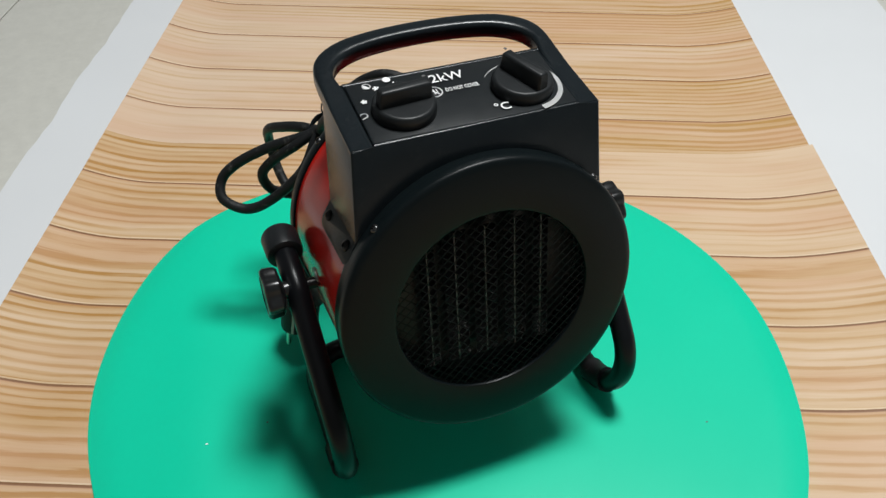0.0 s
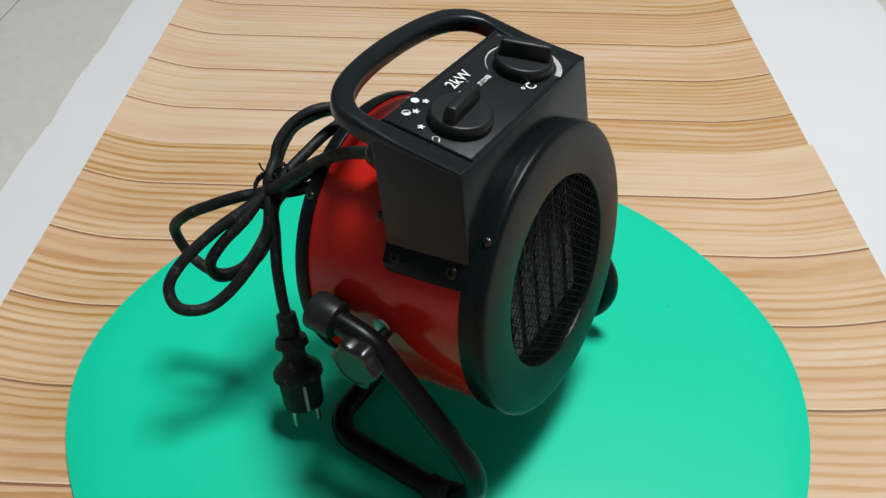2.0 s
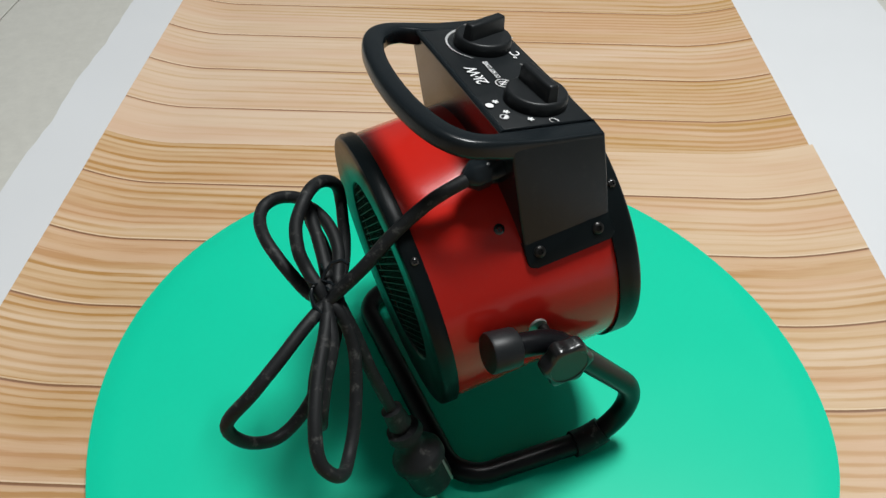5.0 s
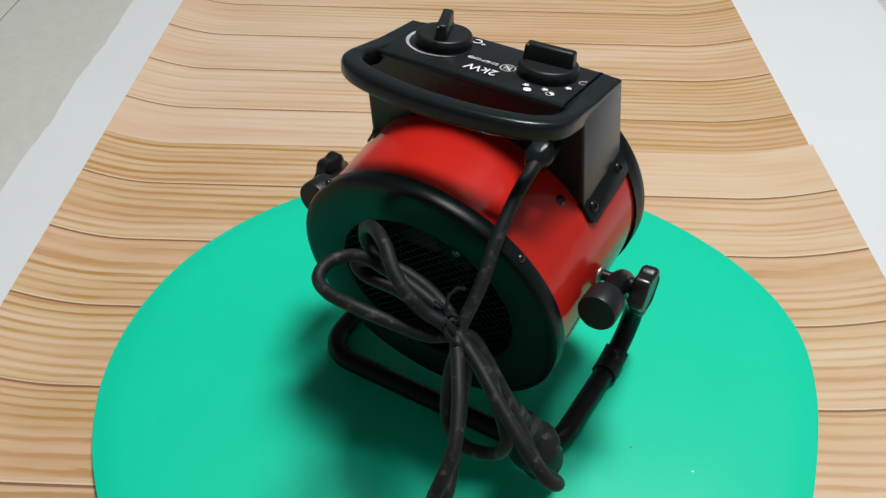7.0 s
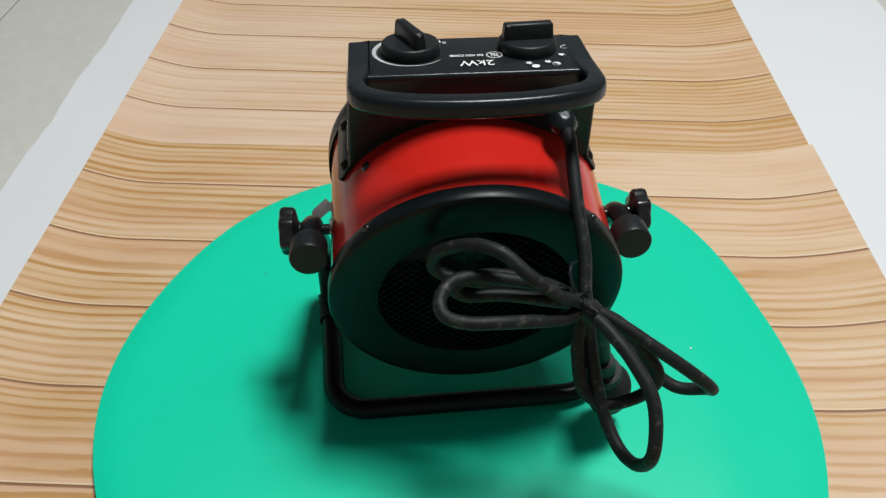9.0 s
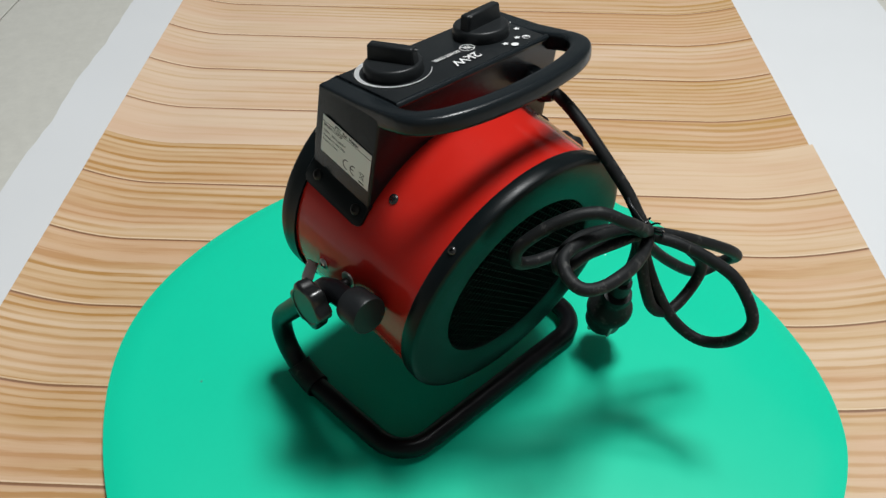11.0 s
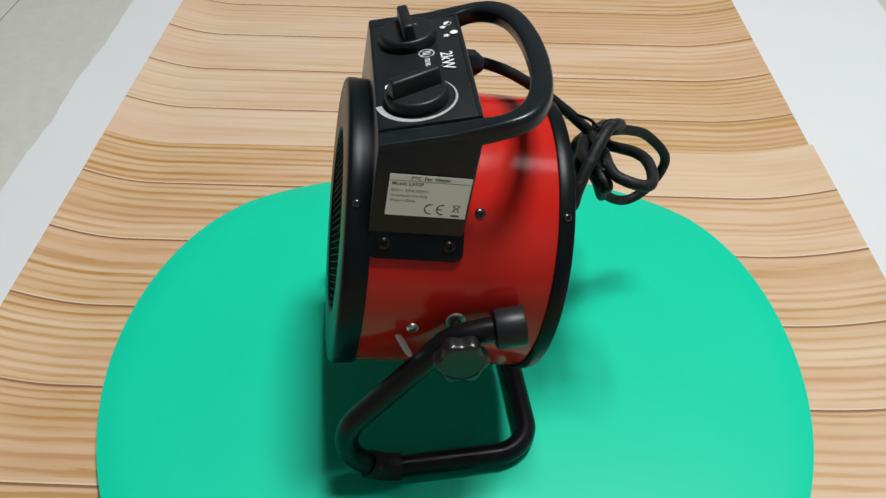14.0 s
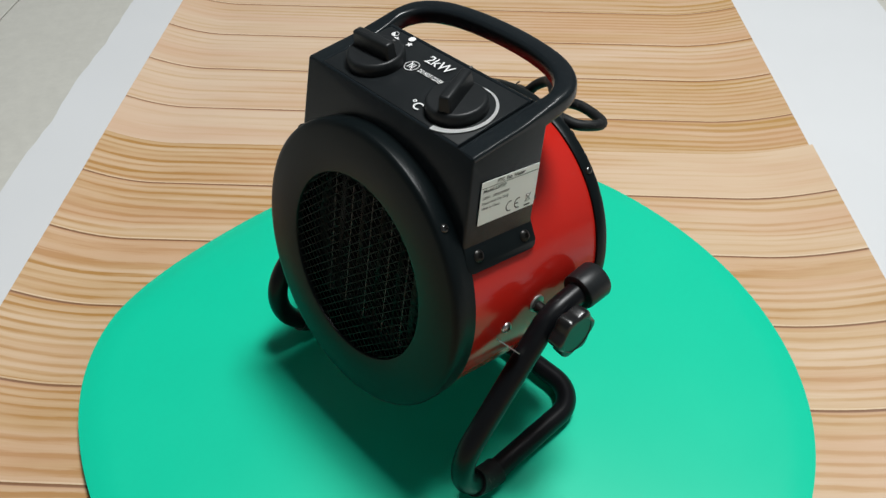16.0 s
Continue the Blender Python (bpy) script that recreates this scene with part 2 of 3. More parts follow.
def setting():
    # floor: a bed of grout with tiles on it
    FZ = -0.018
    floor = part("floor", box_bm(4.8, 4.8, 0.05), GROUT, smooth=False)
    floor.matrix_world = pose(0, 0.6, FZ - 0.028)
    tagged(floor, "beige stone-look tiled floor with thin dark grout", "floor", kind="structure")
    t = mesh_of("tile", box_bm(0.597, 0.597, 0.012, 0.0012, 1), TILE, False)
    for i in range(8):
        for j in range(8):
            ob = new("tile", t)
            ob.parent = floor
            ob.location = (-0.69 + 0.3 + 0.6 * (i - 3), 0.6 * (j - 3) - 0.1, 0.022)
    # walls and ceiling are unseen, added to close the room; grey limits their bounce
    for name, loc, size in (("wall_north", (0, 3.05, 1.47), (4.9, 0.1, 3.04)), ("wall_south", (0, -1.85, 1.47), (4.9, 0.1, 3.04)), ("wall_west", (-2.45, 0.6, 1.47), (0.1, 4.8, 3.04)), ("wall_east", (2.45, 0.6, 1.47), (0.1, 4.8, 3.04))):
        w = part(name, box_bm(*size, 0.002, 1), WALL, smooth=False)
        w.matrix_world = pose(*loc)
        tagged(w, "plain grey room wall, added out of view to limit bounce light", "wall", kind="structure")
    c = part("ceiling", box_bm(4.9, 4.9, 0.1), WALL, smooth=False)
    c.matrix_world = pose(0, 0.6, 3.04)
    tagged(c, "plain grey ceiling, added out of view to limit bounce light", "ceiling", kind="structure")


def sheet(name, x0, x1, y0, y1, z, curl, turn, origin, material, label, thick=0.0012, nx=120, ny=24, ragged=0.0):
    """A sheet that lies flat and curls up along both long edges; its pattern follows the sheet."""
    bm = bmesh.new()
    uv = bm.loops.layers.uv.new("UVMap")
    grid = []
    for j in range(ny + 1):
        row = []
        for i in range(nx + 1):
            u = i / nx
            x, y = x0 + (x1 - x0) * u, y0 + (y1 - y0) * j / ny
            if ragged and i in (0, nx):
                x += ragged * noise.noise(Vector((y * 9, i, 0))) + ragged * 0.5 * noise.noise(Vector((y * 31, i, 3)))
            e = max(0.0, 1 - (x - x0) / 0.080, 1 - (x1 - x) / 0.105)
            row.append(((x, y), bm.verts.new((x, y, z + curl * e ** 1.9 + 0.0004 * noise.noise(Vector((x * 4, y * 4, z)))))))
        grid.append(row)
    c, s = math.cos(radians(turn)), math.sin(radians(turn))
    for j in range(ny):
        for i in range(nx):
            q = (grid[j][i], grid[j][i + 1], grid[j + 1][i + 1], grid[j + 1][i])
            f = bm.faces.new([v for _, v in q])
            for loop, ((x, y), _) in zip(f.loops, q):
                loop[uv].uv = (c * x + s * (y - origin), -s * x + c * (y - origin))
    edge = [grid[0][i][1].co for i in range(nx + 1)] + [grid[j][nx][1].co for j in range(1, ny + 1)] + [grid[ny][i][1].co for i in range(nx - 1, -1, -1)] + [grid[j][0][1].co for j in range(ny - 1, 0, -1)]
    edge = [q.copy() for q in edge]
    up, down = [bm.verts.new(q) for q in edge], [bm.verts.new(q - Vector((0, 0, thick))) for q in edge]
    for i in range(len(edge)):
        k = (i + 1) % len(edge)
        f = bm.faces.new((up[i], down[i], down[k], up[k]))
        for loop in f.loops:
            x, y = loop.vert.co.x, loop.vert.co.y
            loop[uv].uv = (c * x + s * (y - origin), -s * x + c * (y - origin))
    ob = part(name, bm, material)
    return tagged(ob, label, "backdrop sheet", kind="structure")


setting()
sheet("backdrop_white_paper", -0.507, 0.653, -0.9, 1.6, -0.0145, 0.0, 0.0, 0.0, WHITE, "white backing paper with rough cut edges on the floor", ragged=0.006, ny=120)
sheet("backdrop_wood_far", -0.4185, 0.4105, 0.30, 1.5, -0.0120, 0.0150, -0.9, 0.425, PINE_FAR, "printed pine board backdrop sheet with curled edges")
sheet("backdrop_wood_near", -0.4155, 0.4125, -0.9, 0.347, -0.0105, 0.0165, -0.6, 0.265, PINE_NEAR, "printed pine board backdrop sheet with curled edges")

# ---- the turntable ----
CX = -0.009
TILT = 9.1
DRUM = pose(CX, -0.0141, 0.1544, -TILT)
STAND = pose(CX, 0, 0)
BARREL = DRUM @ Matrix.Translation((0, 0, -0.004))


def rim(a):
    """The hand-cut card's radius at an angle."""
    r = 0.3024
    for k, (c, s) in enumerate(((-0.0094, 0.0039), (-0.0016, -0.0006), (0.0054, 0.0002), (-0.0042, 0.0022), (0.0008, 0.0009), (0.0008, -0.0006), (0.0, 0.0008), (0.0003, -0.0007)), 1):
        r += c * math.cos(k * a) + s * math.sin(k * a)
    return r


def green_disc():
    """A card disc; past a crease across one side it sags."""
    fold, away = Vector((-0.2190, -0.0160)), Vector((-0.320, 0.052)).normalized()
    bm = bmesh.new()
    n = 240
    radii = [0.0, 0.4, 0.6, 0.66, 0.70, 0.74, 0.78, 0.84, 0.92, 0.997, 1.0]

    def sag(x, y):
        d = (Vector((x, y)) - fold).dot(away)
        return -0.11 * max(0.0, d - 0.004) if d < 0.012 else -0.11 * (d - 0.004)

    levels = []
    for z, fr in [(0.0, f) for f in radii[1:-1]] + [(-0.0004, 1.0), (-0.0022, 1.0)]:
        ring = []
        for i in range(n):
            a = 2 * math.pi * i / n
            x, y = rim(a) * fr * math.cos(a), rim(a) * fr * math.sin(a)
            ring.append(bm.verts.new((x, y, z + sag(x, y))))
        levels.append(ring)
    for a, b in zip(levels, levels[1:]):
        for i in range(n):
            bm.faces.new((a[i], a[(i + 1) % n], b[(i + 1) % n], b[i]))
    bm.faces.new(levels[0])
    low = []
    for fr in (0.9, 0.78, 0.7, 0.6):
        low.append([bm.verts.new((rim(t) * fr * math.cos(t), rim(t) * fr * math.sin(t), -0.0022 + sag(rim(t) * fr * math.cos(t), rim(t) * fr * math.sin(t)))) for t in (2 * math.pi * i / n for i in range(n))])
    for a, b in zip([levels[-1]] + low, low):
        for i in range(n):
            bm.faces.new((a[i], a[(i + 1) % n], b[(i + 1) % n], b[i]))
    bm.faces.new(low[-1])
    d = tagged(part("card_disc", bm, GREEN), "hand-cut green card disc turning on a turntable", "card disc")
    for x, y, r in ((-0.1625, -0.001, 0.0009), (-0.2118, -0.0047, 0.0010), (0.1700, -0.1300, 0.0008)):
        bm = bmesh.new()
        bmesh.ops.create_icosphere(bm, subdivisions=1, radius=r, matrix=Matrix.Translation((x, y, 0.0002)) @ Matrix.Diagonal((1.3, 0.8, 0.4, 1)))
        part("dust_speck", bm, INK if x < -0.2 else GROUT, d, "tiny speck of dust")
    return d


def turntable_base():
    bm = lathe([(-0.0100, 0.108), (-0.0100, 0.112), (-0.0045, 0.112), (-0.0027, 0.110), (-0.0027, 0.108)], 64, closed=False)
    bm.transform(Matrix.Rotation(radians(90), 4, "X"))
    return tagged(part("motor_turntable", bm, BASEGREY), "flat grey motor turntable under the green card", "turntable")


disc = green_disc()
turntable_base()

# ---- the heater ----
SLOPE = 0.27


def top_z(y):
    return 0.119 + SLOPE * (y + 0.061)


def on_top(x, y, lift=0.0, turn=0.0):
    """A pose on the sloping control panel, in the heater's stand."""
    return DRUM @ axes((x, y, top_z(y) + lift), (math.cos(radians(turn)), math.sin(radians(turn)), SLOPE * math.sin(radians(turn))), (0, -SLOPE, 1))


def screw_bm(r=0.0034, h=0.0016):
    """A domed cross-head screw along +z."""
    bm = bmesh.new()
    segs = 14
    rows = []
    for rr, z in ((r, 0), (r, h * 0.35), (r * 0.8, h * 0.8), (r * 0.45, h)):
        rows.append([bm.verts.new((rr * math.cos(2 * math.pi * i / segs), rr * math.sin(2 * math.pi * i / segs), z)) for i in range(segs)])
    for a, b in zip(rows, rows[1:]):
        for i in range(segs):
            bm.faces.new((a[i], a[(i + 1) % segs], b[(i + 1) % segs], b[i]))
    bm.faces.new(rows[0])
    c = [bm.verts.new((x * r, y * r, h * 0.35 if abs(x) + abs(y) < 0.3 else h * 0.98)) for x, y in ((0.42, 0.1), (0.12, 0.12), (0.1, 0.42), (-0.1, 0.42), (-0.12, 0.12), (-0.42, 0.1), (-0.42, -0.1), (-0.12, -0.12), (-0.1, -0.42), (0.1, -0.42), (0.12, -0.12), (0.42, -0.1))]
    bm.faces.new(c)
    return bm


def knob_bm():
    """A round skirt with a tall grip bar across it; the grip lies along x, its mark at +x."""
    bm = lathe([(0, 0.0), (0, 0.0196), (0.0035, 0.0198), (0.0068, 0.0192), (0.0077, 0.0184), (0.0080, 0.0174), (0.0080, 0.0168), (0.0080, 0.0)], 48)
    bm.transform(Matrix.Rotation(radians(90), 4, "X"))
    bm2 = bmesh.new()
    half, h0, h1 = 0.0171, 0.0060, 0.0185
    prof = [(-half, 0.0034), (-half * 0.93, 0.0045), (half * 0.93, 0.0045), (half, 0.0034), (half, -0.0034), (half * 0.93, -0.0045), (-half * 0.93, -0.0045), (-half, -0.0034)]
    low = [bm2.verts.new((x, y, h0)) for x, y in prof]
    high = [bm2.verts.new((x * 0.95, y * 0.80, h1)) for x, y in prof]
    bm2.faces.new(low)
    top = bm2.faces.new(high)
    for i in range(8):
        bm2.faces.new((low[i], low[(i + 1) % 8], high[(i + 1) % 8], high[i]))
    bmesh.ops.bevel(bm2, geom=list(top.edges), offset=0.0018, segments=4, profile=0.5, affect="EDGES")
    tmp = bpy.data.meshes.new("tmp")
    bm2.to_mesh(tmp)
    bm2.free()
    bm.from_mesh(tmp)
    bpy.data.meshes.remove(tmp)
    return bm


def housing_bm():
    """The control housing: it sits saddle-wise on the drum and its top slopes."""
    bm = bmesh.new()
    rows = []
    r, n = 0.1016, 28
    a0 = math.acos(0.0850 / r)
    for y in (-0.0605, 0.0):
        row = [bm.verts.new((r * math.cos(a), y, r * math.sin(a) - 0.004)) for a in (a0 + (math.pi - 2 * a0) * i / n for i in range(n + 1))]
        row += [bm.verts.new((x, y, top_z(y) - d)) for x, d in ((-0.0806, 0.0018), (-0.0672, 0.0018), (-0.0662, 0.0008), (0.0662, 0.0008), (0.0672, 0.0018), (0.0806, 0.0018))]
        rows.append(row)
    k = len(rows[0])
    for i in range(k):
        j = (i + 1) % k
        bm.faces.new((rows[0][i], rows[0][j], rows[1][j], rows[1][i]))
    bm.faces.new(rows[0])
    bm.faces.new(rows[1])
    keep = [e for e in bm.edges if (all(v.co.z > 0.1 for v in e.verts) and not (abs(e.verts[0].co.y - e.verts[1].co.y) > 0.01 and all(abs(v.co.x) < 0.07 for v in e.verts)) and not (abs(e.verts[0].co.x - e.verts[1].co.x) < 0.003 and abs(e.verts[0].co.y - e.verts[1].co.y) < 0.001)) or (abs(e.verts[0].co.z - e.verts[1].co.z) > 0.03)]
    bmesh.ops.bevel(bm, geom=keep, offset=0.0015, segments=3, profile=0.5, affect="EDGES")
    return bm


def handle_bm():
    """Two flat rails along the housing's top that run on into a bowed grip with rounded corners behind it."""
    outer = [(0.0808, -0.0598), (0.0808, -0.0300), (0.0809, -0.0050), (0.0812, 0.0075), (0.0806, 0.0162), (0.0778, 0.0246), (0.0712, 0.0322), (0.0600, 0.0388), (0.0440, 0.0436), (0.0220, 0.0466), (0.0, 0.0475)]
    inner = [(0.0674, -0.0598), (0.0674, -0.0300), (0.0678, -0.0050), (0.0690, 0.0050), (0.0684, 0.0115), (0.0645, 0.0184), (0.0572, 0.0243), (0.0470, 0.0284), (0.0340, 0.0315), (0.0180, 0.0334), (0.0, 0.0340)]

    def whole(side):
        return spline([(x, y, 0.0) for x, y in side] + [(-x, y, 0.0) for x, y in reversed(side[:-1])], 6)

    up = Vector((0, -SLOPE, 1)).normalized()
    bm = bmesh.new()
    segs, rows = 40, []
    for a, b in zip(whole(outer), whole(inner)):
        free = min(1.0, max(0.0, (a.y + 0.02) / 0.03))
        drop, tall = 0.0016 - 0.0032 * free - 0.0024 * min(1.0, max(0.0, (a.y - 0.008) / 0.032)), 0.0062 + 0.0003 * free
        for q in (a, b):
            q.z = top_z(q.y) - drop
        mid, side = (a + b) / 2 - up * tall, (a - b) / 2
        power = 2.0 / (8.0 - 4.6 * free)
        row = []
        for k in range(segs):
            f = 2 * math.pi * (k + 0.5) / segs
            c, d = math.cos(f), math.sin(f)
            row.append(bm.verts.new(mid + side * math.copysign(abs(c) ** power, c) + up * tall * math.copysign(abs(d) ** power, d)))
        rows.append(row)
    for a, b in zip(rows, rows[1:]):
        for k in range(segs):
            bm.faces.new((a[k], a[(k + 1) % segs], b[(k + 1) % segs], b[k]))
    bm.faces.new(rows[0])
    bm.faces.new(rows[-1])
    return bm


def gland_bm():
    """A cable gland along +y: hex collar, domed nut and rubber sleeve."""
    bm = bmesh.new()
    rings = []
    for y, r, hexed in ((-0.004, 0.0115, 1), (0.006, 0.0115, 1), (0.0065, 0.0105, 0), (0.009, 0.0105, 0), (0.0092, 0.0118, 1), (0.017, 0.0118, 1), (0.0195, 0.0095, 0), (0.0225, 0.0070, 0), (0.0240, 0.0050, 0)):
        ring = []
        for i in range(24):
            a = 2 * math.pi * i / 24
            rr = r * (math.cos(math.pi / 6) / math.cos((a % (math.pi / 3)) - math.pi / 6) if hexed else 1)
            ring.append(bm.verts.new((rr * math.cos(a), y, rr * math.sin(a))))
        rings.append(ring)
    for a, b in zip(rings, rings[1:]):
        for i in range(24):
            bm.faces.new((a[i], a[(i + 1) % 24], b[(i + 1) % 24], b[i]))
    bm.faces.new(rings[0])
    bm.faces.new(rings[-1])
    return bm


def star_knob_bm():
    """A lobed hand knob along +x, on a round neck, with a rim round its flat face."""
    bm = bmesh.new()
    n = 72
    rings = []
    for x, s, lobe in ((-0.0100, 0.36, 0), (-0.0010, 0.38, 0), (0.0, 0.50, 0), (0.0012, 0.86, 1), (0.003, 0.97, 1), (0.0100, 1.0, 1), (0.0122, 0.96, 1), (0.0130, 0.89, 1), (0.0130, 0.80, 0), (0.0124, 0.77, 0)):
        ring = []
        for i in range(n):
            a = 2 * math.pi * i / n
            r = s * (0.0168 + lobe * 0.0015 * math.cos(6 * a))
            ring.append(bm.verts.new((x, r * math.cos(a), r * math.sin(a))))
        rings.append(ring)
    for a, b in zip(rings, rings[1:]):
        for i in range(n):
            bm.faces.new((a[i], a[(i + 1) % n], b[(i + 1) % n], b[i]))
    bm.faces.new(rings[0])
    bm.faces.new(rings[-1])
    return bm


def cyl_x(r, x0, x1, segs=32, edge=0.0015):
    bm = lathe([(x0, r - edge), (x0 + edge, r), (x1 - edge, r), (x1, r - edge)], segs, closed=False)
    bm.transform(Matrix.Rotation(radians(-90), 4, "Z"))
    return bm


def wire_mesh(parent, y, r=0.0686, pitch=0.0051):
    """Two crossing sets of slanting flat wires that fill a round opening with diamonds."""
    for turn, step in ((42, -0.00025), (-42, 0.00025)):
        k = int(r / pitch)
        for i in range(-k, k + 1):
            d = i * pitch
            half = math.sqrt(r * r - d * d)
            m = BARREL @ Matrix.Translation((0, y + step, 0)) @ Matrix.Rotation(radians(-turn), 4, "Y") @ Matrix.Translation((0, 0, d))
            part("mesh_wire", box_bm(2 * half, 0.00040, 0.00075, 0.0001, 1), WIRE, parent, m=m)


def print_arc(x, y, r, a0, a1, w0, w1, parent, lift=0.00065, name="scale_arc", n=40):
    bm = bmesh.new()
    prev = None
    for i in range(n + 1):
        t = i / n
        a, w = radians(a0 + (a1 - a0) * t), w0 + (w1 - w0) * t
        pair = [bm.verts.new((rr * math.cos(a), rr * math.sin(a), z)) for rr, z in ((r - w / 2, 0), (r + w / 2, 0))]
        if prev:
            bm.faces.new((prev[0], prev[1], pair[1], pair[0]))
        prev = pair
    bmesh.ops.solidify(bm, geom=bm.faces[:], thickness=0.00008)
    return part(name, bm, INK, parent, m=on_top(x, y, lift), smooth=False)


def print_fan(x, y, size, parent):
    """A small five-bladed fan mark."""
    out = []
    for i in range(60):
        a = 2 * math.pi * i / 60
        r = (0.25 + 0.75 * abs(math.cos(2.5 * a)) ** 0.9) * size
        out.append((r * math.cos(a), r * math.sin(a)))
    part("fan_mark", prism(out, 0, 0.00008), INK, parent, m=on_top(x, y, 0.00065, 20), smooth=False)


def print_disc(x, y, r, parent, filled):
    if filled:
        part("heat_mark", prism([(r * math.cos(2 * math.pi * i / 20), r * math.sin(2 * math.pi * i / 20)) for i in range(20)], 0, 0.00008), INK, parent, m=on_top(x, y, 0.00065), smooth=False)
    else:
        print_arc(x, y, r, 0, 360, r * 0.3, r * 0.3, parent, name="heat_mark")
        part("heat_mark", prism([(r * 0.9 * math.cos(math.pi * (0.75 + i / 12)), r * 0.9 * math.sin(math.pi * (0.75 + i / 12))) for i in range(13)], 0, 0.0001), INK, parent, m=on_top(x, y, 0.00065), smooth=False)


def cord(parent):
    """The mains cord: gland, tie, gathered loops on both sides of the tie, and a tail to the plug."""
    tie = (-0.061, 0.117, 0.186)
    runs = (
        [(-0.0585, 0.0180, 0.2535), (-0.060, 0.028, 0.2520), (-0.0595, 0.048, 0.2430), (-0.060, 0.0715, 0.2262), (-0.062, 0.094, 0.2062), tie, (-0.072, 0.136, 0.180)],
        [(-0.083, 0.154, 0.172), (-0.092, 0.175, 0.159), (-0.0905, 0.194, 0.136), (-0.088, 0.185, 0.111), (-0.083, 0.165, 0.099), (-0.076, 0.144, 0.109), (-0.070, 0.127, 0.134), (-0.065, 0.115, 0.164)],
        [(-0.056, 0.120, 0.190), (-0.042, 0.124, 0.200), (-0.034, 0.126, 0.209), (-0.021, 0.123, 0.219), (-0.008, 0.113, 0.227), (0.005, 0.103, 0.226), (0.019, 0.092, 0.217), (0.031, 0.082, 0.202), (0.031, 0.080, 0.188), (0.018, 0.083, 0.182), (-0.002, 0.088, 0.181), (-0.022, 0.095, 0.180), (-0.043, 0.105, 0.180)],
        [(-0.062, 0.117, 0.183), (-0.079, 0.125, 0.177), (-0.101, 0.137, 0.166), (-0.125, 0.147, 0.151), (-0.140, 0.149, 0.137), (-0.143, 0.139, 0.124), (-0.126, 0.129, 0.116), (-0.105, 0.117, 0.130), (-0.080, 0.108, 0.157), (-0.066, 0.112, 0.180)],
        [(-0.056, 0.121, 0.185), (-0.046, 0.126, 0.184), (-0.033, 0.132, 0.189), (-0.0185, 0.1375, 0.195), (-0.002, 0.141, 0.199), (0.016, 0.140, 0.199), (0.029, 0.134, 0.200), (0.031, 0.123, 0.203), (0.023, 0.111, 0.205), (0.011, 0.108, 0.206), (-0.003, 0.109, 0.205), (-0.022, 0.110, 0.201), (-0.042, 0.112, 0.195), (-0.056, 0.115, 0.188)],
        [(-0.064, 0.119, 0.184), (-0.083, 0.122, 0.172), (-0.098, 0.132, 0.157), (-0.108, 0.139, 0.140), (-0.101, 0.139, 0.122), (-0.079, 0.138, 0.113), (-0.063, 0.132, 0.122), (-0.058, 0.122, 0.150), (-0.059, 0.112, 0.178)],
        [(-0.046, 0.106, 0.189), (-0.026, 0.099, 0.193), (-0.006, 0.098, 0.197), (0.011, 0.102, 0.199), (0.021, 0.106, 0.196), (0.013, 0.106, 0.188), (-0.012, 0.105, 0.186), (-0.044, 0.110, 0.183)],
        [(-0.065, 0.109, 0.178), (-0.073, 0.104, 0.160), (-0.081, 0.099, 0.137), (-0.087, 0.093, 0.115), (-0.0900, 0.0885, 0.1000)],
    )
    path = spline([q for run in runs for q in run], 7)
    c = part("power_cord", sweep(path, 0.0043, segs=12), RUBBER, parent, "black rubber mains cord gathered in loops with a wire tie", m=STAND)
    # wire tie
    turns = [Vector(tie) + Vector((0.0085 * math.cos(a), 0.0100 * math.sin(a), 0.005 * math.sin(a) + 0.0026 * (a / 6.28 - 1) + 0.008 * math.cos(a))) for a in (0.45 * i for i in range(29))]
    ends = [turns[-1] + Vector((0.002, -0.003, 0.004)), turns[-1] + Vector((0.003, -0.008, 0.009)), turns[-1] + Vector((0.001, -0.014, 0.011)), turns[-1] + Vector((-0.003, -0.017, 0.010))]
    tie_ob = part("wire_tie", sweep(turns + ends, 0.0012, segs=8), BLACK, c, "thin black twist tie", m=STAND)
    for tip in ((0.010, -0.004, 0.012), (-0.004, 0.012, 0.013), (-0.012, -0.002, 0.006)):
        go = Vector(tip)
        part("tie_end", sweep(spline([turns[0] + go * k + Vector((0.0015 * math.sin(9 * k), 0.001 * math.cos(7 * k), 0)) for k in (0.1, 0.35, 0.6, 0.85)], 5), 0.0007, segs=6), BLACK, tie_ob, m=STAND)
    # plug: ribbed sleeve, waist and round head with two pins
    top, tip = Vector((-0.0895, 0.0890, 0.1010)), Vector((-0.1085, 0.0640, 0.0220))
    ax = (tip - top).normalized()
    prof = [(0.0, 0.0044), (0.001, 0.0074), (0.016, 0.0084), (0.017, 0.0064), (0.020, 0.0064), (0.0208, 0.0118), (0.0265, 0.0130), (0.028, 0.0094), (0.034, 0.0096), (0.039, 0.0116), (0.045, 0.0190), (0.048, 0.0210), (0.053, 0.0212), (0.0555, 0.0182), (0.076, 0.0174), (0.079, 0.0162)]
    bm = lathe([(y, r * (0.9 if y > 0.03 else 1.0)) for y, r in prof], 40, closed=False)
    side = Vector((0.83, -0.56, 0))
    z = side.cross(ax).normalized()
    x = ax.cross(z)
    M = STAND @ Matrix.Translation(top) @ Matrix((x, ax, z)).transposed().to_4x4()
    plug = part("plug", bm, RUBBER, c, "black moulded two-pin earthed mains plug", m=M)
